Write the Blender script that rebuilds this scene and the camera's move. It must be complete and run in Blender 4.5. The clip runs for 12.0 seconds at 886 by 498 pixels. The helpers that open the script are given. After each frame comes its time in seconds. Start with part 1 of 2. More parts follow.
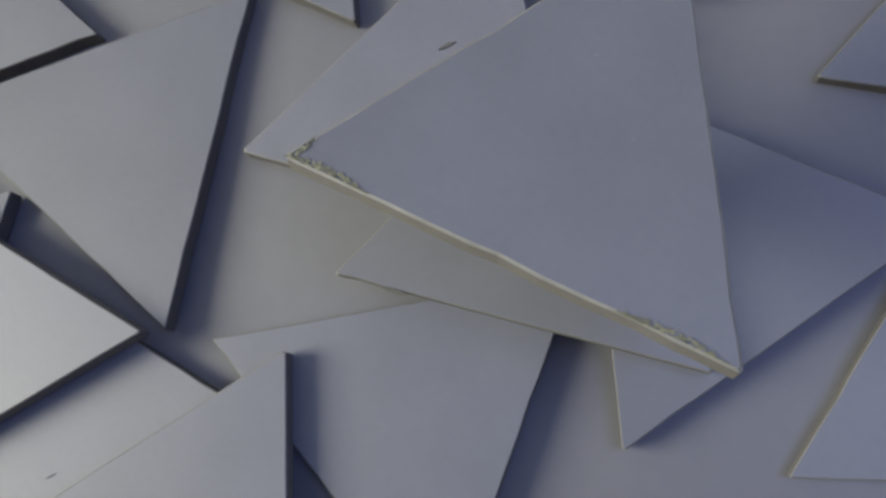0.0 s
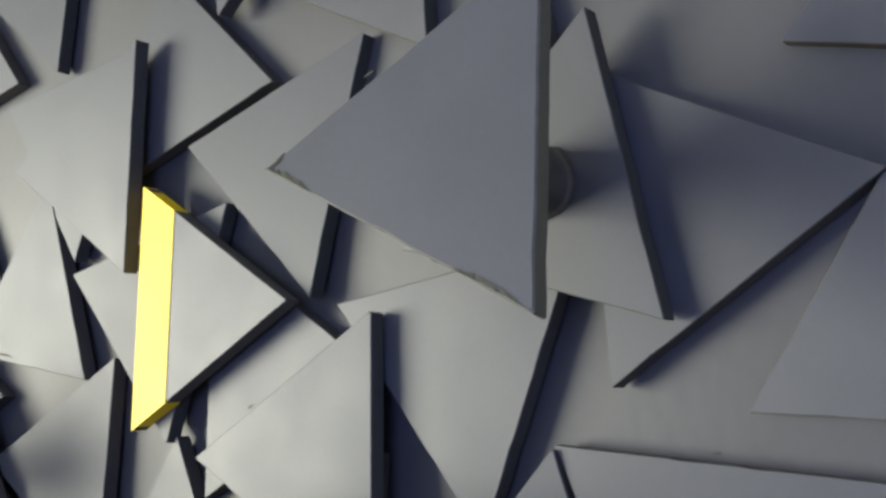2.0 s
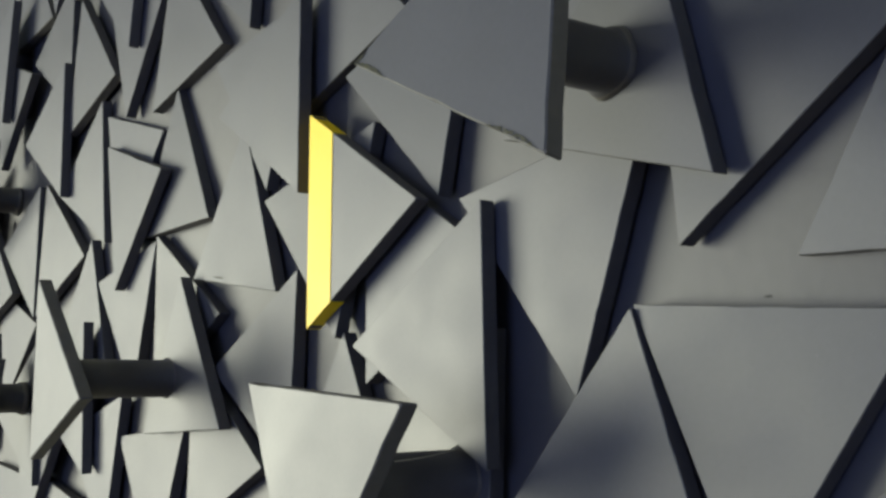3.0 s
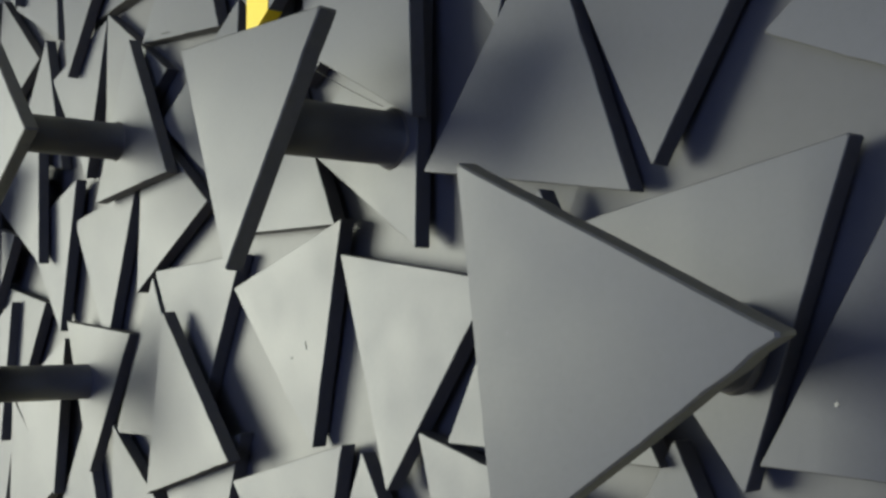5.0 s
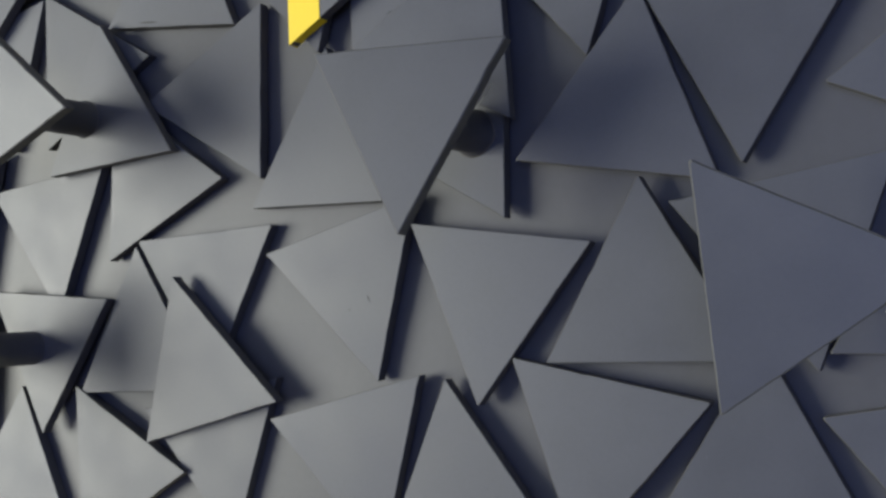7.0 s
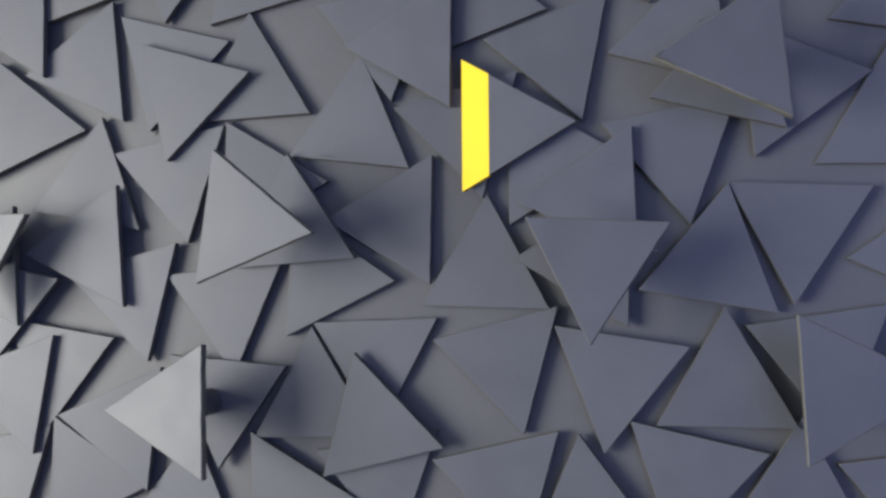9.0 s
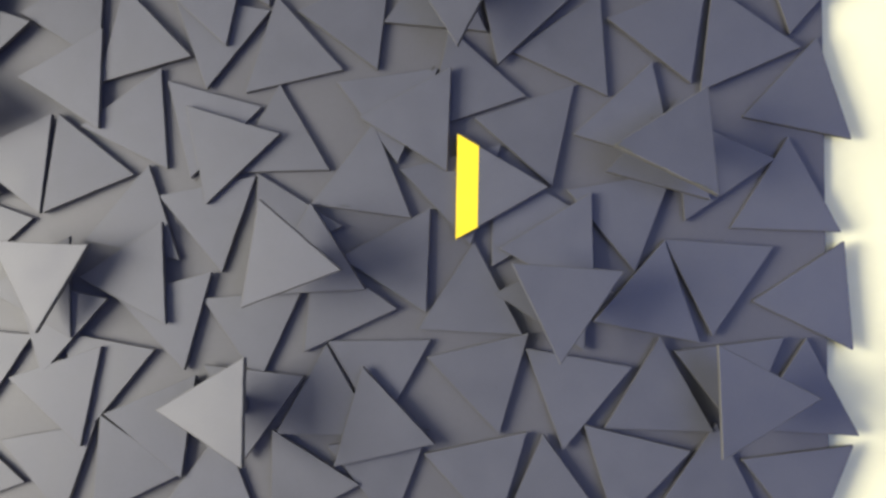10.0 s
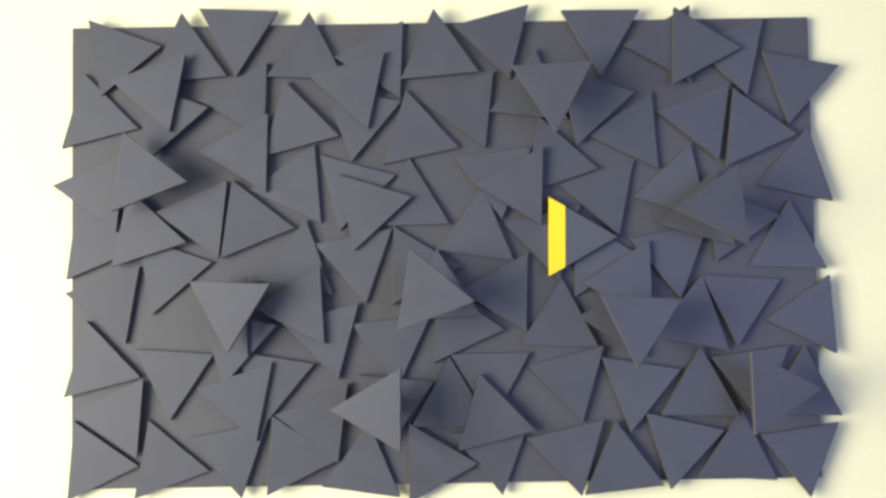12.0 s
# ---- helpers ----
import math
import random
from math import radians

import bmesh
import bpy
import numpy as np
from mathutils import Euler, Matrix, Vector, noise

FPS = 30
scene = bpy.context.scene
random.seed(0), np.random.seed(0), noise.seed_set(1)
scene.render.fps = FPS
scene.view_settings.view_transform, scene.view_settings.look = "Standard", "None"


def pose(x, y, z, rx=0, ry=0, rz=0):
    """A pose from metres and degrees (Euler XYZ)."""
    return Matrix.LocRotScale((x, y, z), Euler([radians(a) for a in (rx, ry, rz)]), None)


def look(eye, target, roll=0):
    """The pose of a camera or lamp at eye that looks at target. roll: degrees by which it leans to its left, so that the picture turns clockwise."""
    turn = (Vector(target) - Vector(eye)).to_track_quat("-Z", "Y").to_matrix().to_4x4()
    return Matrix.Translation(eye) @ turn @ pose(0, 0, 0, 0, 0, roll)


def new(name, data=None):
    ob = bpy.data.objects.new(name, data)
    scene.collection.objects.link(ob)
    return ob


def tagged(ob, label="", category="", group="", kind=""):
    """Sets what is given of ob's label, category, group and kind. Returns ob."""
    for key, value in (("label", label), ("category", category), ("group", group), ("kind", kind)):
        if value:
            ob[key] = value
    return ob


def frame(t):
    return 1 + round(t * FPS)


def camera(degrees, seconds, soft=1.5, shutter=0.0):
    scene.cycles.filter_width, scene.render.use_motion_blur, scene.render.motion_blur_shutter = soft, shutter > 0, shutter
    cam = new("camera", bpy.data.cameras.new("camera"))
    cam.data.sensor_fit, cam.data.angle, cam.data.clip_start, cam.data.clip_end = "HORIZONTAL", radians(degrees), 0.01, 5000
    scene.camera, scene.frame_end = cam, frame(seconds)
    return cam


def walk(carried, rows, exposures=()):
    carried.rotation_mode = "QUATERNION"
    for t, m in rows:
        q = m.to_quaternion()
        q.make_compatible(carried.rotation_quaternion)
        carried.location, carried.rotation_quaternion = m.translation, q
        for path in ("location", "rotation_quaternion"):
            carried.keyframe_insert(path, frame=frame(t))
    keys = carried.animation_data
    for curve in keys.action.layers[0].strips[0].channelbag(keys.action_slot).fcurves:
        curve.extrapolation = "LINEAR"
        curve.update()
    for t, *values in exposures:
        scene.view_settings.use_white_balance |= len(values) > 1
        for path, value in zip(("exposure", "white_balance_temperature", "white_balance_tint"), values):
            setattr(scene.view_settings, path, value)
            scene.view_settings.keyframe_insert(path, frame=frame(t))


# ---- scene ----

cam = camera(43.37, 12.0, soft=2.8)
PATH = [
    (0.0, (0.4292, -0.3779, 1.3881), (0.3746, 0.0, 1.4447), -0.56),
    (0.5, (0.5158, -0.4017, 1.3910), (0.3794, 0.0, 1.4398), 0.23),
    (1.0, (0.5334, -0.3954, 1.3798), (0.3547, 0.0, 1.4376), 0.31),
    (1.5, (0.5454, -0.3941, 1.3748), (0.3493, 0.0, 1.4339), -0.77),
    (2.0, (0.6370, -0.3825, 1.3731), (0.3469, 0.0, 1.4365), -0.07),
    (2.5, (0.6983, -0.3634, 1.3510), (0.3423, 0.0, 1.4020), -0.11),
    (3.0, (0.7240, -0.3503, 1.3220), (0.2665, 0.0, 1.3931), -0.68),
    (3.5, (0.7400, -0.3211, 1.2799), (0.3022, 0.0, 1.3418), -0.84),
    (3.7, (0.7525, -0.3154, 1.2616), (0.3205, 0.0, 1.3180), -1.20),
    (5.3, (0.7287, -0.3379, 1.1703), (0.3230, 0.0, 1.2154), -1.09),
    (5.5, (0.7224, -0.3582, 1.1712), (0.3336, 0.0, 1.2195), -1.69),
    (6.0, (0.6815, -0.4388, 1.1647), (0.3277, 0.0, 1.2154), -1.83),
    (6.5, (0.6269, -0.5545, 1.1549), (0.2838, 0.0, 1.2103), -3.61),
    (6.7, (0.6064, -0.5875, 1.1580), (0.2751, 0.0, 1.2032), -4.04),
    (8.3, (0.6317, -0.8629, 1.2339), (0.1996, 0.0, 1.2793), -1.43),
    (8.5, (0.5799, -0.8983, 1.2465), (0.1807, 0.0, 1.2921), -1.01),
    (9.0, (0.3858, -1.0532, 1.2655), (0.1395, 0.0, 1.3027), -1.56),
    (9.5, (0.3077, -1.1686, 1.2730), (0.1266, 0.0, 1.3274), -1.20),
    (10.0, (0.3036, -1.3352, 1.2878), (0.1476, 0.0, 1.3451), -0.05),
    (10.5, (0.2903, -1.4933, 1.3068), (0.1032, 0.0, 1.3787), 0.46),
    (11.0, (0.2161, -1.5751, 1.2962), (0.0355, 0.0, 1.3692), -0.16),
    (11.5, (0.0764, -1.6774, 1.3183), (0.0160, 0.0, 1.3831), -0.49),
    (12.0, (-0.0068, -1.7818, 1.3099), (-0.0014, 0.0, 1.4025), -0.91),
]
walk(cam, [(t, look(eye, target, roll)) for t, eye, target, roll in PATH],
     [(0.0, 1.3, 6950, 10), (0.5, 1.38, 7150, 9), (1.0, 1.35, 7000, 11), (1.5, 1.1, 6950, 10), (2.0, 0.8, 6950, 8), (2.5, 0.52, 7000, 6),
      (3.5, 0.24, 6950, 4), (5.5, 0.28, 6650, 6), (6.5, 0.2, 6500, 10), (8.5, 0.58, 6550, 13), (9.0, 0.62, 6450, 15), (9.5, 0.7, 6600, 15),
      (10.0, 0.78, 6900, 16), (10.5, 0.76, 7000, 16), (11.0, 0.64, 6900, 15), (11.5, 0.65, 6800, 15), (12.0, 0.54, 6850, 14)])

# ---- light ----
world = bpy.data.worlds.new("world")
scene.world = world
world.use_nodes = True
wn = world.node_tree.nodes
sky = wn.new("ShaderNodeTexSky")
sky.sky_type = "NISHITA"
sky.sun_disc = False
sky.sun_elevation, sky.sun_rotation = radians(40), radians(200)
wn["Background"].inputs["Strength"].default_value = 0.1
world.node_tree.links.new(sky.outputs["Color"], wn["Background"].inputs["Color"])


def opening_light(name, m, width, height, watts, colour):
    lamp = bpy.data.lights.new(name, "AREA")
    lamp.shape, lamp.size, lamp.size_y, lamp.energy, lamp.color = "RECTANGLE", width, height, watts, colour
    ob = new(name, lamp)
    ob.matrix_world = m
    return ob


opening_light("daylight_west", look((-2.22, -2.28, 1.2), (0.0, -2.28, 1.2)), 2.44, 1.5, 152, (0.98, 1.0, 0.89))
# Unseen fill lamp, added and placed to turn the shadows blue.
opening_light("blue_fill_south", look((2.1, -4.05, 1.35), (2.1, 0.0, 1.35)), 1.8, 1.5, 40, (0.25, 0.37, 1.0))


# ---- materials ----
def material(name, colour, rough=0.6, grain=0.1, grain_scale=60.0, blotch=0.12, bump=0.2, per_object=0.0, specular=0.5, specks=0.0):
    """Painted surface: fine grain, larger blotches, slight relief, and a small tone change from piece to piece."""
    mat = bpy.data.materials.new(name)
    mat.use_nodes = True
    n, l = mat.node_tree.nodes, mat.node_tree.links
    b = n["Principled BSDF"]
    tc = n.new("ShaderNodeTexCoord")
    fine, wide = n.new("ShaderNodeTexNoise"), n.new("ShaderNodeTexNoise")
    fine.inputs["Scale"].default_value, fine.inputs["Detail"].default_value = grain_scale, 6
    wide.inputs["Scale"].default_value, wide.inputs["Detail"].default_value = grain_scale / 14, 3
    info = n.new("ShaderNodeObjectInfo")
    add = n.new("ShaderNodeVectorMath")
    scale = n.new("ShaderNodeVectorMath")
    scale.operation = "SCALE"
    scale.inputs["Scale"].default_value = 3.0
    l.new(info.outputs["Location"], scale.inputs[0])
    l.new(tc.outputs["Object"], add.inputs[0])
    l.new(scale.outputs[0], add.inputs[1])
    for t in (fine, wide):
        l.new(add.outputs[0], t.inputs["Vector"])

    def span(source, low, high):
        m = n.new("ShaderNodeMapRange")
        m.inputs["To Min"].default_value, m.inputs["To Max"].default_value = low, high
        l.new(source, m.inputs["Value"])
        return m.outputs[0]

    def times(a, c):
        m = n.new("ShaderNodeMath")
        m.operation = "MULTIPLY"
        l.new(a, m.inputs[0])
        l.new(c, m.inputs[1])
        return m.outputs[0]

    factor = times(span(fine.outputs["Fac"], 1 - grain, 1 + grain), span(wide.outputs["Fac"], 1 - blotch, 1 + blotch))
    factor = times(factor, span(info.outputs["Random"], 1 - per_object, 1 + per_object))
    if specks:  # sparse pale dust specks and dark scuffs
        spot = n.new("ShaderNodeTexNoise")
        spot.inputs["Scale"].default_value, spot.inputs["Detail"].default_value = grain_scale * 0.6, 2
        l.new(add.outputs[0], spot.inputs["Vector"])
        for low, high, gain in ((0.76, 0.82, 1 + specks * 2), (0.30, 0.26, 1 - specks * 0.5)):
            m = n.new("ShaderNodeMapRange")
            m.inputs["From Min"].default_value, m.inputs["From Max"].default_value = low, high
            m.inputs["To Min"].default_value, m.inputs["To Max"].default_value = 1.0, gain
            l.new(spot.outputs["Fac"], m.inputs["Value"])
            factor = times(factor, m.outputs[0])
    mul = n.new("ShaderNodeVectorMath")
    mul.operation = "SCALE"
    mul.inputs[0].default_value = colour
    l.new(factor, mul.inputs["Scale"])
    l.new(mul.outputs[0], b.inputs["Base Color"])
    l.new(span(wide.outputs["Fac"], rough - 0.08, rough + 0.08), b.inputs["Roughness"])
    b.inputs["Specular IOR Level"].default_value = specular
    bp = n.new("ShaderNodeBump")
    bp.inputs["Strength"].default_value, bp.inputs["Distance"].default_value = bump, 0.0006
    l.new(fine.outputs["Fac"], bp.inputs["Height"])
    l.new(bp.outputs[0], b.inputs["Normal"])
    return mat


SLATE = material("slate_paint", (0.062, 0.065, 0.082), 0.48, 0.08, 380, 0.14, 0.09, 0.08, specks=0.12)
# Pale rim colour holds worn paint together with the highlight along the edges.
WORN_LIT_EDGE = material("worn_lit_slate_edge", (0.080, 0.080, 0.078), 0.65, 0.35, 240, 0.45, 0.3, 0.2)
EDGE_SIDE = material("plate_edge_paint", (0.066, 0.063, 0.062), 0.7, 0.15, 240, 0.2, 0.3, 0.1)
RAW_SIDE = material("thinly_painted_edge", (0.070, 0.068, 0.066), 0.75, 0.2, 240, 0.3, 0.3, 0.1)
GLUE = material("dried_glue", (0.45, 0.44, 0.38), 0.4, 0.05, 200, 0.05, 0.05)
BEAD = material("painted_glue_bead", (0.105, 0.10, 0.09), 0.4, 0.3, 300, 0.4, 0.2)
# Dark tone of the scratches and of the shading under one frayed dab.
SCUFF_SHADE = material("dark_scuff_and_shade", (0.042, 0.042, 0.04), 0.8, 0.2, 300, 0.2, 0.2)
TORN = material("torn_paint_fibres", (0.098, 0.098, 0.064), 0.9, 0.2, 400, 0.2, 0.3)
SLATE_BOARD = material("slate_board_paint", (0.063, 0.063, 0.072), 0.5, 0.08, 160, 0.12, 0.2)
POST_PAINT = material("post_paint", (0.05, 0.05, 0.058), 0.5, 0.1, 200, 0.1, 0.2)
YELLOW = material("yellow_paint", (0.93, 0.66, 0.012), 0.5, 0.03, 150, 0.03, 0.1)
WALL_PAINT = material("white_wall_paint", (0.86, 0.83, 0.54), 0.7, 0.02, 90, 0.03, 0.25)
# Blue-grey of the unseen walls, picked so their bounce cools the shadows.
ROOM_BOUNCE = material("room_bounce_tint", (0.165, 0.20, 0.30), 0.8, 0.03, 60, 0.04, 0.2)
# Unseen floor, kept dark to limit warm bounce.
FLOOR_DARK = material("dark_floor", (0.10, 0.08, 0.065), 0.5, 0.15, 20, 0.2, 0.2)
CEILING_PAINT = material("ceiling_paint", (0.36, 0.37, 0.38), 0.8, 0.02, 60, 0.03, 0.1)


# ---- structure ----
def mesh_of(name, bm, mat):
    me = bpy.data.meshes.new(name)
    bm.normal_update()
    bm.to_mesh(me)
    bm.free()
    me.materials.append(mat)
    return me


def slab(name, x0, x1, y0, y1, z0, z1, mat):
    """A wall, floor or ceiling of real thickness."""
    bm = bmesh.new()
    bmesh.ops.create_cube(bm, size=1, matrix=Matrix.LocRotScale(((x0 + x1) / 2, (y0 + y1) / 2, (z0 + z1) / 2), None, (x1 - x0, y1 - y0, z1 - z0)))
    return tagged(new(name, mesh_of(name, bm, mat)), kind="structure")


def pierced(name, axis, at, thick, lo, hi, hole, mat):
    """An upright wall with one opening through it. axis: the horizontal axis it runs along."""
    bm = bmesh.new()
    a0, a1, z0, z1 = hole
    for p0, p1, q0, q1 in ((lo, a0, 0, TOPZ), (a1, hi, 0, TOPZ), (a0, a1, 0, z0), (a0, a1, z1, TOPZ)):
        mid, size = ((p0 + p1) / 2, at, (q0 + q1) / 2), (p1 - p0, thick, q1 - q0)
        if axis == "y":
            mid, size = (mid[1], mid[0], mid[2]), (size[1], size[0], size[2])
        bmesh.ops.create_cube(bm, size=1, matrix=Matrix.LocRotScale(mid, None, size))
    return tagged(new(name, mesh_of(name, bm, mat)), kind="structure")


WALL_Y = 0.012
L, R, BACK, TOPZ = -2.2, 3.2, -4.0, 2.6
tagged(slab("wall_north", L - 0.12, R + 0.12, WALL_Y, WALL_Y + 0.12, 0, TOPZ, WALL_PAINT), "plain white painted wall behind the relief panel", "wall")
# From here on out of view: added to close the room and bounce light.
tagged(slab("wall_east", R, R + 0.12, BACK, WALL_Y - 0.002, 0, TOPZ, ROOM_BOUNCE), "unseen side wall, blue-grey to tint bounced light", "wall")
tagged(pierced("wall_west", "y", L - 0.06, 0.12, BACK, WALL_Y - 0.002, (-3.5, -1.06, 0.45, 1.95), ROOM_BOUNCE), "unseen side wall with a window opening, blue-grey to tint bounced light", "wall")
# Rear wall is unseen; its opening is made for the fill lamp.
tagged(pierced("wall_south", "x", BACK - 0.062, 0.12, L - 0.12, R + 0.12, (1.2, 3.0, 0.6, 2.1), ROOM_BOUNCE), "unseen rear wall with an opening added for the blue fill lamp", "wall")
tagged(slab("floor", L - 0.2, R + 0.2, BACK - 0.2, WALL_Y + 0.12, -0.1, -0.002, FLOOR_DARK), "unseen dark brown floor that closes the room", "floor")
tagged(slab("ceiling", L - 0.2, R + 0.2, BACK - 0.2, WALL_Y + 0.12, TOPZ + 0.002, TOPZ + 0.1, CEILING_PAINT), "plain painted ceiling", "ceiling")

# ---- the relief panel ----
SIDE, THICK = 0.125, 0.0088
BOARD_W, BOARD_H, BOARD_T = 1.1901, 0.7387, 0.012
CENTRE = Vector((0.0, 0.0, 1.4))
panel = tagged(new("relief_panel"), "dark slate-blue relief of overlapping triangles with one yellow stripe", "wall art")
panel.location = CENTRE


def part(name, me, parent, m, label=""):
    ob = new(name, me)
    ob.parent = parent
    ob.matrix_basis = m
    return tagged(ob, label)


def face_pose(u, v, turn, lift, lean_u, lean_v):
    """The pose of a plate's front face on the upright panel: place, turn in the plane, lift off the board and lean."""
    ex = Vector((math.cos(radians(lean_u)), -math.sin(radians(lean_u)), 0))
    ez = Vector((0, -math.sin(radians(lean_v)), math.cos(radians(lean_v))))
    out = ex.cross(ez).normalized()
    ez = out.cross(ex).normalized()
    m = Matrix((ex.normalized(), ez, out)).transposed().to_4x4()
    return Matrix.Translation((u, -lift, v - CENTRE.z)) @ m @ Matrix.Rotation(radians(turn), 4, "Z")


def triangle_mesh(name, seed, mat, rim=0.0004, side_mat=None, ragged=0.00018):
    """An equilateral plate: front face at z = 0, soft edges, corners slightly blunt."""
    rng = random.Random(seed)
    bm = bmesh.new()
    r = SIDE / math.sqrt(3)
    corners = []
    for k in range(3):
        a = 2 * math.pi * k / 3
        c = Vector((math.cos(a), math.sin(a), 0)) * (r - rng.uniform(0.0, 0.0006))
        side = Vector((-math.sin(a), math.cos(a), 0)) * rng.uniform(0.0003, 0.0007)
        corners.append((c - side, c + side))
    ring = []
    for k in range(3):  # sawn edges: nearly straight, with slight waves and nicks
        p, q = corners[k][1], corners[(k + 1) % 3][0]
        inward = -((p + q) / 2).normalized()
        ring += [corners[k][0], p]
        ring += [p.lerp(q, (i + rng.uniform(-0.3, 0.3)) / 14) + inward * (rng.uniform(0.0, ragged) + (ragged * 2 if rng.random() < 0.08 else 0)) for i in range(1, 14)]
    count = len(ring)
    loops = []
    for z, inset in ((0.0, rim), (-rim, 0.0), (-THICK + 0.0005, 0.0), (-THICK, 0.0005)):
        loops.append([bm.verts.new((p.x * (1 - inset / r * 2), p.y * (1 - inset / r * 2), z)) for p in ring])
    bm.faces.new(loops[0])
    bm.faces.new(loops[-1][::-1])
    for level, (a, c) in enumerate(zip(loops, loops[1:])):
        for i in range(count):
            bm.faces.new((a[i], c[i], c[(i + 1) % count], a[(i + 1) % count])).material_index = (1, 2, 2)[level]
    bmesh.ops.recalc_face_normals(bm, faces=bm.faces)
    me = mesh_of(name, bm, mat)
    me.materials.append(WORN_LIT_EDGE)
    me.materials.append(side_mat or EDGE_SIDE)
    return me


def cylinder_mesh(name, radius, length, mat):
    """A round post from z = 0 down to -length, with soft rims."""
    bm = bmesh.new()
    profile = [(radius * 0.97, 0.0), (radius, -0.001), (radius, -length)]
    rings = [[bm.verts.new((math.cos(2 * math.pi * i / 28) * q, math.sin(2 * math.pi * i / 28) * q, z)) for i in range(28)] for q, z in profile]
    for a, c in zip(rings, rings[1:]):
        for i in range(28):
            bm.faces.new((a[i], c[i], c[(i + 1) % 28], a[(i + 1) % 28])).smooth = True
    bm.faces.new(rings[0])
    bm.faces.new(rings[-1][::-1])
    bmesh.ops.recalc_face_normals(bm, faces=bm.faces)
    return mesh_of(name, bm, mat)


bm = bmesh.new()
bmesh.ops.create_cube(bm, size=1, matrix=Matrix.LocRotScale((0, BOARD_T / 2 - 0.001, 0), None, (BOARD_W, BOARD_T - 0.002, BOARD_H)))
bmesh.ops.bevel(bm, geom=bm.edges[:], offset=0.001, segments=2, affect="EDGES")
part("board", mesh_of("board", bm, SLATE_BOARD), panel, Matrix(), "dark slate painted backing board")

PLATES = [triangle_mesh("plate", s, SLATE) for s in range(11)]
RAISED = [triangle_mesh("raised_plate", 20 + s, SLATE, 0.0007, RAW_SIDE, 0.00025) for s in range(8)]
made = 0


def plate(u, v, turn, lift, lean_u=0.0, lean_v=0.0, label=""):
    global made
    made += 1
    ob = part("plate", PLATES[made % 11], panel, face_pose(u, v, turn + 120 * (made % 3), lift, lean_u, lean_v), label)
    gap = lift - THICK
    if gap > 0.003:
        part("spacer", cylinder_mesh("spacer", 0.016, gap, POST_PAINT), ob, Matrix.Translation((0, 0, -THICK)))
    return ob


def raised_plate(u, v, turn, lift, lean_u, lean_v, foot, base):
    """A plate that stands off the others on a round post, which rests on what lies below at the place foot."""
    global made
    made += 1
    m = face_pose(u, v, turn, lift, lean_u, lean_v)
    ob = part("raised_plate", RAISED[made % 8], panel, m, "raised slate triangle on a round post")
    out = m.to_3x3() @ Vector((0, 0, 1))
    spot = Vector((foot[0], 0, foot[1] - CENTRE.z))
    behind = m.translation - out * (THICK - 0.001)
    spot.y = behind.y - ((spot.x - behind.x) * out.x + (spot.z - behind.z) * out.z) / out.y
    upright = Matrix.Translation(spot) @ Matrix.Rotation(radians(90), 4, "X")
    part("post", post_mesh("post", 0.0132, -spot.y - base, made), ob, m.inverted() @ upright, "dark round post with a glue bead at its foot")
    return ob


def torn_edge(ob, start, end, spans):
    """Ragged fibres of torn paint that stand out along one edge of a plate, between two of its corners."""
    rng = random.Random(5)
    r = SIDE / math.sqrt(3)
    p, q = (Vector((math.cos(radians(120 * k)), math.sin(radians(120 * k)), 0)) * r for k in (start, end))
    along = (q - p).normalized()
    away = Vector((along.y, -along.x, 0))
    bm = bmesh.new()
    for low, high, count in spans:
        for _ in range(count):
            f = rng.random()
            hump = math.sin(math.pi * f) ** 0.7
            c = p.lerp(q, low + (high - low) * f) + Vector((0, 0, 0.0002)) - away * rng.uniform(0.0002, 0.0016) * hump
            wide = rng.uniform(0.0002, 0.0005)
            tip = c - away * rng.uniform(-0.0004, 0.0018) * hump + along * rng.uniform(-0.0022, 0.0022) + Vector((0, 0, rng.uniform(-0.0001, 0.0005)))
            a, d, e = bm.verts.new(c - along * wide), bm.verts.new(c + along * wide), bm.verts.new(tip)
            f = bm.verts.new(c - Vector((0, 0, 0.0005)))
            for tri in ((a, d, e), (d, f, e), (f, a, e)):
                bm.faces.new(tri)
    part("torn_paint", mesh_of("torn_paint", bm, TORN), ob, Matrix(), "frayed tan paint fibres")


def glue_thread(a, b, sag=0.0006):
    """A hair-thin strand of dried glue that hangs between two places on the panel."""
    bm = bmesh.new()
    a, b = Vector(a) - CENTRE, Vector(b) - CENTRE
    rings = []
    for i in range(13):
        f = i / 12
        c = a.lerp(b, f) - Vector((0, 0, sag * 4 * f * (1 - f)))
        rings.append([bm.verts.new(c + Vector((math.cos(q) * 0.0002, 0, math.sin(q) * 0.0002))) for q in (0, 2.1, 4.2)])
    for p, q in zip(rings, rings[1:]):
        for i in range(3):
            bm.faces.new((p[i], q[i], q[(i + 1) % 3], p[(i + 1) % 3]))
    bmesh.ops.recalc_face_normals(bm, faces=bm.faces)
    part("glue_thread", mesh_of("glue_thread", bm, GLUE), panel, Matrix(), "hair-thin pale strand of glue")


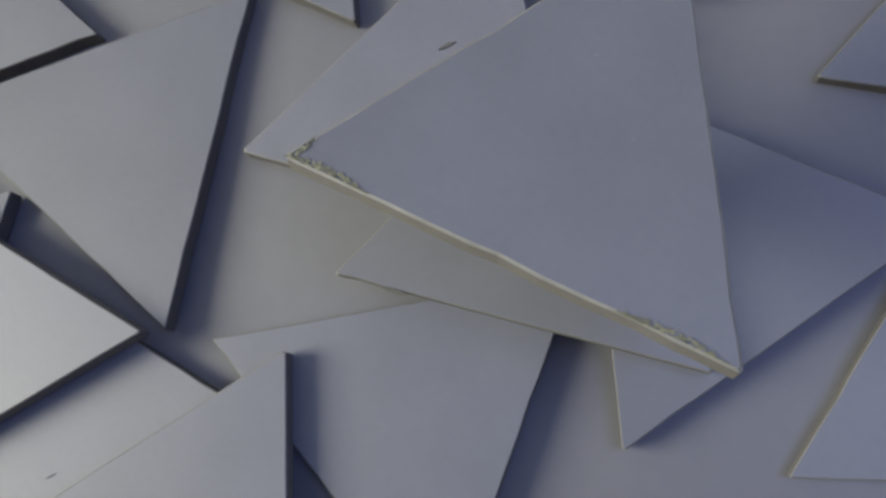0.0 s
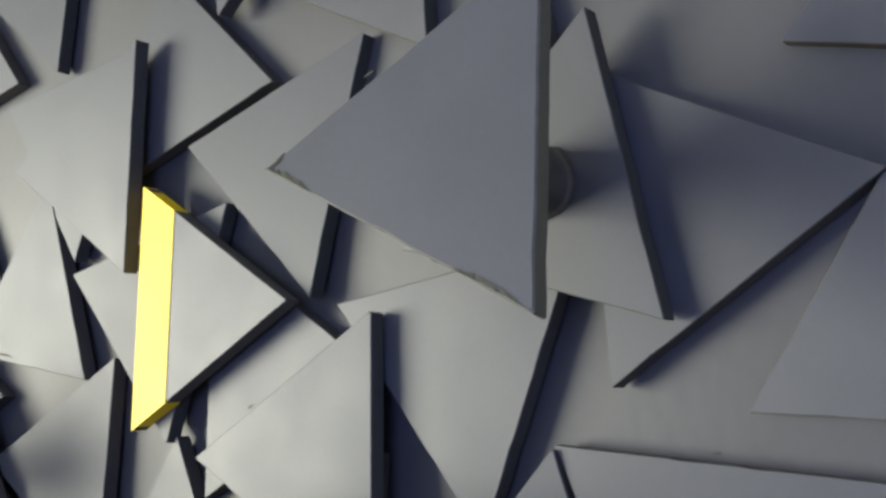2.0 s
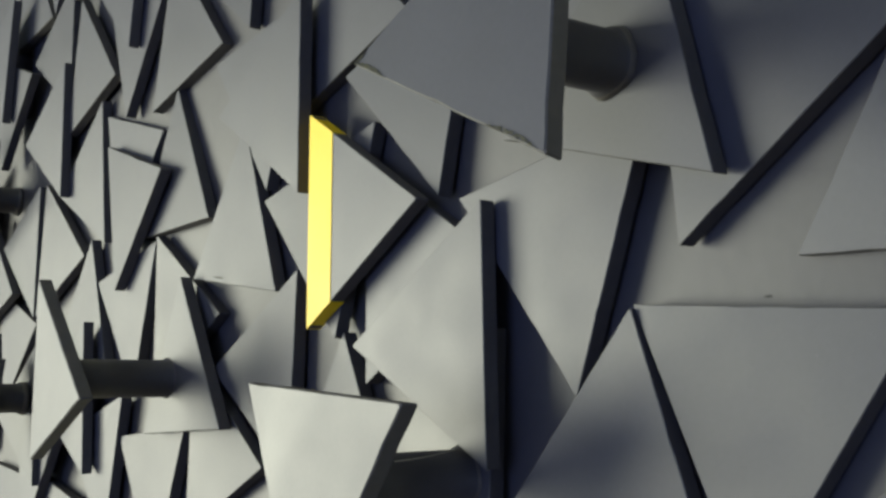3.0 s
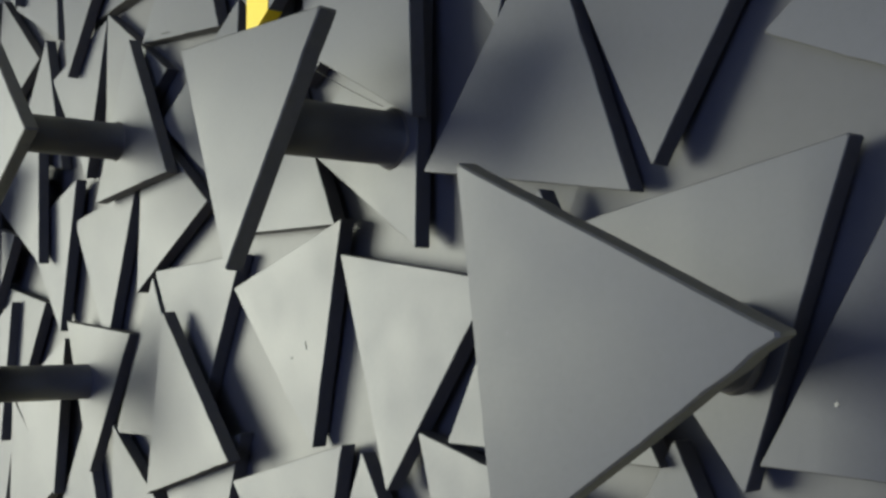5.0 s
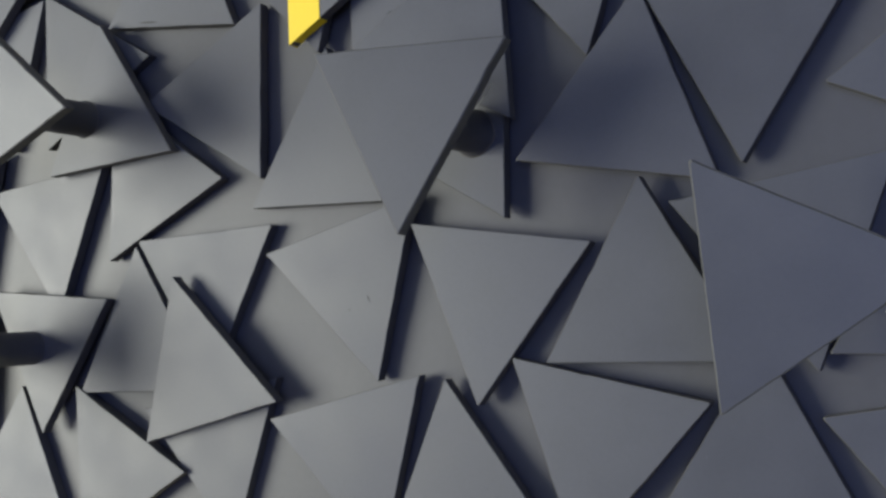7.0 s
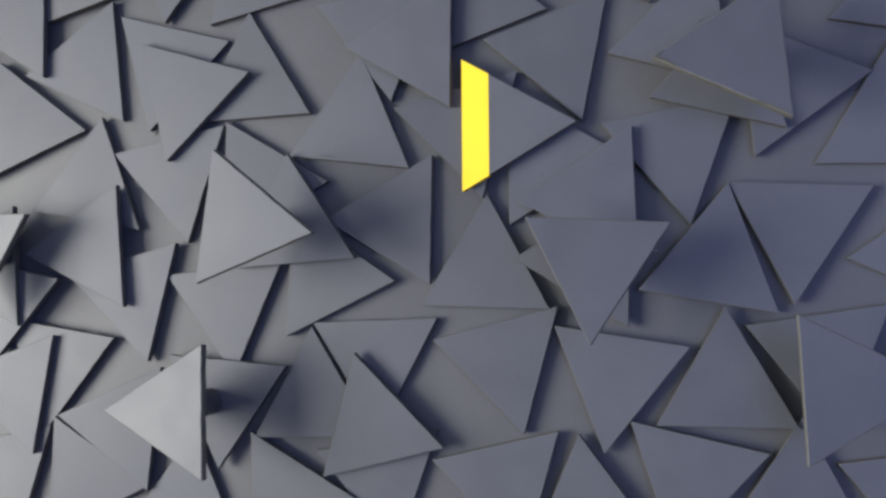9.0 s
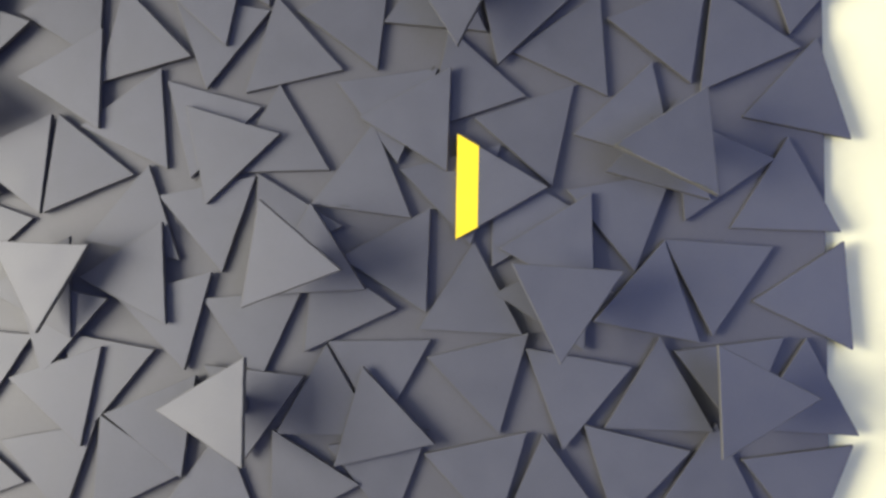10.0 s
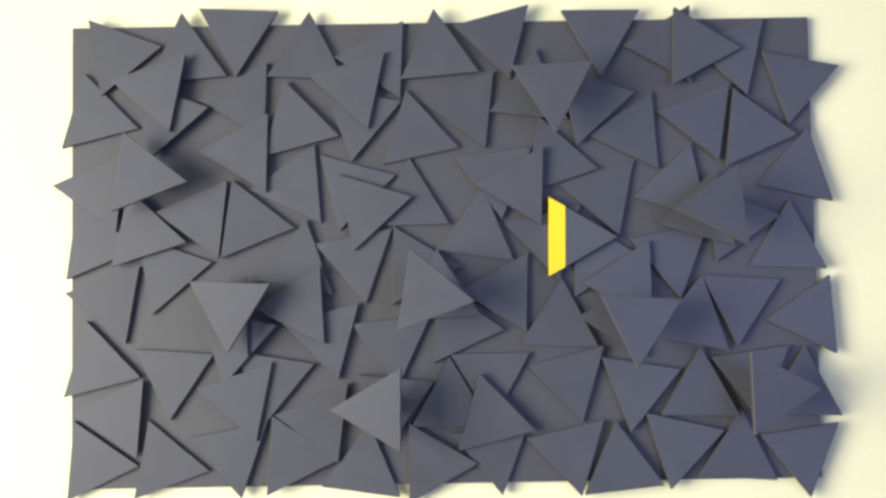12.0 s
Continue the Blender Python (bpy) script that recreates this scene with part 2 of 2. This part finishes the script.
def scuff(u, v, lift, length, turn, width, lean_u, lean_v, name="scuff", mat=SCUFF_SHADE, label="small dark scratch-like mark on the paint"):
    """A fine scratch, stray fibre, dark spot or strip of shading on the painted face, slightly proud of it."""
    bm = bmesh.new()
    pts = [(-0.5, 0.0), (-0.2, 0.5), (0.15, 0.7), (0.5, 0.1), (0.15, -0.3), (-0.2, -0.4)]
    top = [bm.verts.new((x * length, y * width, 0.0003)) for x, y in pts]
    low = [bm.verts.new((x * length, y * width, -0.0004)) for x, y in pts]
    bm.faces.new(top)
    for i in range(6):
        bm.faces.new((top[i], low[i], low[(i + 1) % 6], top[(i + 1) % 6]))
    bmesh.ops.recalc_face_normals(bm, faces=bm.faces)
    part(name, mesh_of(name, bm, mat), panel, face_pose(u, v, turn, lift, lean_u, lean_v), label)


def fleck(u, v, lift, length, turn, width, lean_u, lean_v):
    """A pale fleck of dried filler on a plate's face."""
    scuff(u, v, lift, length, turn, width, lean_u, lean_v, "fleck", GLUE, "small pale fleck of filler")


def post_mesh(name, radius, length, seed):
    """A round post from z = 0 down to -length with an uneven bead of glue round its foot."""
    rng = random.Random(seed)
    bm = bmesh.new()
    count = 32
    bead = [rng.uniform(0.0006, 0.0026) for _ in range(count)]
    bead = [(bead[i] + bead[i - 1] + bead[(i + 1) % count]) / 3 for i in range(count)]
    rings = []
    for q, z, b in ((1.0, 0.0, 0), (1.0, -length * 0.5, 0), (1.0, -length + 0.006, 0), (1.0, -length + 0.005, 0.8), (1.0, -length + 0.0025, 1.3), (1.0, -length, 1.4)):
        rings.append([bm.verts.new((math.cos(2 * math.pi * i / count) * (radius * q + b * bead[i]), math.sin(2 * math.pi * i / count) * (radius * q + b * bead[i]), z)) for i in range(count)])
    for level, (a, c) in enumerate(zip(rings, rings[1:])):
        for i in range(count):
            f = bm.faces.new((a[i], c[i], c[(i + 1) % count], a[(i + 1) % count]))
            f.smooth, f.material_index = True, 1 if level > 2 else 0
    bm.faces.new(rings[0])
    bm.faces.new(rings[-1][::-1])
    bmesh.ops.recalc_face_normals(bm, faces=bm.faces)
    me = mesh_of(name, bm, POST_PAINT)
    me.materials.append(BEAD)
    return me


def striped_plate(u, v, turn, lift, lean_u, lean_v):
    """The one plate with a yellow band along an edge, painted round onto its sides."""
    ob = part("plate", PLATES[0], panel, face_pose(u, v, turn, lift, lean_u, lean_v), "slate triangle with a bright yellow band")
    part("spacer", cylinder_mesh("spacer", 0.016, lift - THICK, POST_PAINT), ob, Matrix.Translation((0, 0, -THICK)))
    r, skin, wide = SIDE / math.sqrt(3), 0.0004, 0.0255
    bm = bmesh.new()
    rows = []
    for z in (skin, -THICK):
        x0, x1 = -r / 2 - skin, -r / 2 + wide
        h0, h1 = (r - x0) / math.sqrt(3) + 0.0002, (r - x1) / math.sqrt(3) + 0.0005
        rows.append([bm.verts.new(p) for p in ((x0, -h0, z), (x1, -h1, z), (x1, h1, z), (x0, h0, z))])
    bm.faces.new(rows[0])
    bm.faces.new(rows[1][::-1])
    for i in range(4):
        bm.faces.new((rows[0][i], rows[1][i], rows[1][(i + 1) % 4], rows[0][(i + 1) % 4]))
    bmesh.ops.recalc_face_normals(bm, faces=bm.faces)
    part("yellow_band", mesh_of("yellow_band", bm, YELLOW), ob, Matrix.Rotation(radians(240), 4, "Z"), "bright yellow painted band")
    return ob


plate(-0.3255, 1.7557, 27.5, 0.0133, -0.9, 0.3)
plate(0.2568, 1.7471, 29.5, 0.0129, 0.1, -0.1)
plate(0.0908, 1.7424, 44.9, 0.0139, 0.0, 0.1)
plate(0.3656, 1.7266, 60.2, 0.0110, -0.1, -0.0)
plate(-0.5196, 1.7233, 9.1, 0.0118, -0.3, 0.2)
plate(0.4078, 1.7196, 117.3, 0.0211, 0.2, 0.1)
plate(-0.2148, 1.7163, 86.8, 0.0115, -0.1, 0.1)
plate(-0.4098, 1.7165, 95.0, 0.0115, -0.3, 0.4)
plate(-0.0050, 1.7171, 94.5, 0.0137, 0.3, 0.9)
plate(-0.0993, 1.7101, 57.1, 0.0115, -0.0, 0.1)
plate(0.4699, 1.7120, 47.1, 0.0116, 0.3, 0.1)
plate(-0.4543, 1.6628, 48.2, 0.0302, 0.2, -0.2)
plate(-0.1392, 1.6648, 47.3, 0.0219, 0.1, 0.3)
plate(0.5708, 1.6648, 18.4, 0.0100, -0.2, -0.2)
plate(0.1432, 1.6497, 83.5, 0.0125, -0.1, 0.2)
plate(-0.3176, 1.6453, 58.2, 0.0115, -0.1, 0.1)
plate(0.2384, 1.6338, 11.6, 0.0165, 0.2, 0.1)
plate(0.0407, 1.6300, 53.0, 0.0108, -0.9, -0.3)
plate(-0.4429, 1.6200, 10.9, 0.0202, 0.2, -0.0)
plate(-0.5561, 1.6233, 103.9, 0.0093, -0.7, -0.8)
plate(-0.1325, 1.6156, 19.9, 0.0118, -0.0, -0.0)
plate(-0.2336, 1.6052, 104.2, 0.0135, 1.1, 0.7)
plate(0.4165, 1.6060, 50.8, 0.0127, -0.5, 0.8)
plate(-0.0422, 1.5872, 101.6, 0.0099, -0.0, 0.9)
plate(0.3053, 1.5857, 63.6, 0.0092, 1.0, 0.0)
plate(0.4962, 1.5855, 112.9, 0.0150, -0.9, -1.1)
plate(-0.3154, 1.5609, 58.0, 0.0191, -0.1, 0.4)
plate(0.1785, 1.5425, 107.4, 0.0100, -0.3, 0.2)
plate(0.0854, 1.5204, 36.6, 0.0108, 0.1, 0.2)
plate(0.5709, 1.5190, 77.0, 0.0079, 1.2, -0.1)
plate(-0.2361, 1.5068, 64.1, 0.0095, -0.2, 0.6)
plate(-0.5477, 1.5039, 53.7, 0.0204, -0.1, 0.3)
plate(-0.1459, 1.5039, 13.8, 0.0080, 0.5, 0.2)
plate(0.1216, 1.5008, 57.7, 0.0233, 0.4, 0.6)
plate(0.3755, 1.4958, 72.3, 0.0096, 0.2, 0.3)
plate(0.2576, 1.4867, 47.7, 0.0099, -0.2, -2.6)
plate(-0.0528, 1.4773, 90.7, 0.0089, 0.9, -1.5)
plate(-0.1205, 1.4700, 12.4, 0.0191, 1.8, -0.5)
plate(-0.3865, 1.4587, 53.0, 0.0165, -0.1, 0.8)
plate(0.4119, 1.4517, 73.9, 0.0227, 0.3, 0.1)
plate(-0.3095, 1.4499, 111.7, 0.0127, -1.7, -0.3)
plate(0.4652, 1.4414, 4.4, 0.0117, 0.5, 0.4)
plate(-0.4774, 1.4344, 107.0, 0.0211, 0.3, -0.3)
plate(0.1662, 1.4198, 43.2, 0.0127, -1.2, -1.5)
plate(0.0540, 1.4268, 81.8, 0.0115, 0.9, -0.6)
plate(-0.5559, 1.4198, 112.0, 0.0114, -0.1, 0.0)
plate(0.5493, 1.4006, 87.5, 0.0097, 1.4, 1.1)
plate(0.3642, 1.3881, 38.9, 0.0127, -0.3, 0.3)
plate(-0.1379, 1.3886, 40.3, 0.0094, 0.3, 0.2)
plate(-0.2326, 1.3809, 78.6, 0.0107, -0.2, 0.3)
plate(-0.0458, 1.3756, 118.3, 0.0098, -0.3, 0.3)
plate(-0.4406, 1.3735, 10.5, 0.0093, -0.3, -0.3)
plate(0.2902, 1.3456, 61.2, 0.0238, -0.9, -0.5)
plate(0.0949, 1.3327, 57.8, 0.0120, -0.1, -1.4)
plate(-0.0078, 1.3293, 92.8, 0.0226, 0.2, -0.8)
plate(-0.5311, 1.3276, 49.5, 0.0112, -1.3, 1.0)
plate(0.4690, 1.3137, 25.7, 0.0126, -0.4, -1.8)
plate(-0.2294, 1.3153, 62.6, 0.0241, 0.1, -0.2)
plate(-0.3480, 1.2991, 61.5, 0.0270, -0.2, 0.1)
plate(0.5818, 1.2865, 63.7, 0.0088, 0.7, -0.1)
plate(0.2827, 1.2880, 57.5, 0.0139, 0.4, -0.4)
plate(0.1829, 1.2816, 87.2, 0.0119, 0.5, -1.0)
plate(0.3956, 1.2819, 78.7, 0.0144, -2.2, 0.3)
plate(0.0211, 1.2799, 114.6, 0.0115, 0.7, 0.4)
plate(-0.1883, 1.2676, 44.3, 0.0129, 0.1, 0.0)
plate(-0.3349, 1.2631, 17.9, 0.0208, 0.2, 0.2)
plate(-0.0828, 1.2547, 34.9, 0.0104, 0.7, -0.1)
plate(-0.5515, 1.2263, 103.5, 0.0121, 0.1, -0.9)
plate(-0.4321, 1.2095, 25.8, 0.0105, 0.1, -0.2)
plate(-0.2763, 1.1983, 19.9, 0.0116, 0.4, 0.3)
plate(0.0716, 1.1989, 30.9, 0.0098, 0.2, -0.0)
plate(0.4867, 1.1964, 37.4, 0.0135, -0.3, 1.3)
plate(0.1987, 1.1948, 43.5, 0.0124, 0.3, 1.4)
plate(0.3030, 1.1801, 20.2, 0.0140, 0.8, -1.5)
plate(-0.3216, 1.1728, 48.2, 0.0203, -0.2, -0.0)
plate(0.4018, 1.1688, 88.8, 0.0160, 0.5, 0.1)
plate(0.5663, 1.1674, 87.3, 0.0105, -0.8, 0.8)
plate(0.0068, 1.1576, 90.1, 0.0111, -0.1, -0.2)
plate(-0.5186, 1.1448, 55.0, 0.0166, -0.0, 0.5)
plate(-0.1993, 1.1347, 52.4, 0.0161, -1.5, -0.8)
plate(0.0705, 1.1342, 103.4, 0.0221, 0.6, 2.0)
plate(0.3681, 1.0881, 16.8, 0.0158, 1.2, -0.4)
plate(0.1955, 1.0791, 42.8, 0.0122, 0.5, 0.8)
plate(0.0753, 1.0831, 39.2, 0.0092, -0.1, 0.3)
plate(-0.3381, 1.0854, 40.6, 0.0114, 0.1, 0.1)
plate(0.5629, 1.0727, 38.2, 0.0099, 0.5, 0.6)
plate(-0.2433, 1.0778, 115.7, 0.0164, -1.1, 0.8)
plate(-0.5583, 1.0731, 115.0, 0.0090, 0.7, 1.0)
plate(-0.4469, 1.0706, 109.7, 0.0091, -0.2, -0.6)
plate(0.4614, 1.0693, 85.9, 0.0109, -0.4, 1.1)
plate(-0.0238, 1.0638, -0.7, 0.0123, 1.2, 0.9)
plate(0.2747, 1.0541, 96.1, 0.0159, 1.2, -1.5)
plate(-0.1319, 1.0564, 81.6, 0.0088, 0.8, 1.1)
striped_plate(0.2029, 1.4179, 118.9, 0.0222, 0.9, -0.3)
raised_plate(0.1720, 1.6450, 31.9, 0.0880, 2.0, -1.0, (0.171, 1.643), 0.012)
raised_plate(-0.4679, 1.5211, 111.3, 0.0658, -1.1, -0.2, (-0.467, 1.521), -0.000)
torn = raised_plate(0.4212, 1.4572, 62.7, 0.1010, -5.6, -9.2, (0.411, 1.454), 0.021)
raised_plate(-0.0259, 1.3302, 109.8, 0.1073, 3.4, 1.6, (-0.029, 1.330), 0.018)
raised_plate(-0.3315, 1.3165, 27.4, 0.0705, 2.5, 1.0, (-0.329, 1.316), 0.030)
raised_plate(0.2948, 1.2844, 25.5, 0.0964, -1.6, -2.6, (0.298, 1.279), 0.011)
raised_plate(0.4973, 1.1741, 2.4, 0.0969, -4.9, 3.8, (0.497, 1.174), 0.016)
raised_plate(-0.1050, 1.1565, 59.5, 0.0980, 7.0, -0.8, (-0.100, 1.158), -0.000)
plate(0.2444, 1.3859, 119.4, 0.0096)
plate(-0.0853, 1.1626, 24.0, 0.0168, -0.1, -0.0)
torn_edge(torn, 1, 2, ((0.0, 0.19, 150),))
torn_edge(torn, 0, 1, ((0.93, 1.0, 40),))
torn_edge(torn, 1, 2, ((0.74, 0.97, 130),))
scuff(0.2385, 1.3682, 0.0096, 0.0048, 25, 0.0005, 0.0, 0.0)
scuff(0.3907, 1.4835, 0.0997, 0.0052, 24, 0.001, -5.6, -9.2)
scuff(0.2122, 1.1798, 0.0121, 0.0045, -73, 0.0004, 0.3, 1.4)
scuff(0.1965, 1.1730, 0.0119, 0.0018, -30, 0.0008, 0.3, 1.4)
scuff(0.4752, 1.3530, 0.0113, 0.004, -3, 0.001, -0.4, -1.8)
scuff(0.3620, 1.4275, 0.0224, 0.0099, -18, 0.0016, 0.3, 0.1)
# Dark strip stands for the shading below a frayed dab of paint.
scuff(0.0290, 1.3975, 0.0114, 0.02, -9, 0.0012, 0.9, -0.6)
scuff(-0.1570, 1.4320, 0.0095, 0.006, 60, 0.0036, 0.3, 0.2)
scuff(0.1375, 1.5627, 0.0110, 0.0085, 55, 0.0034, 0.1, 0.2)
scuff(-0.1696, 1.7094, 0.0006, 0.008, -45, 0.003, 0.0, 0.0)
fleck(0.5325, 1.1553, 0.0108, 0.0018, 20, 0.0014, -0.8, 0.8)
glue_thread((0.3476, -0.0880, 1.2921), (0.3053, -0.0240, 1.2925))
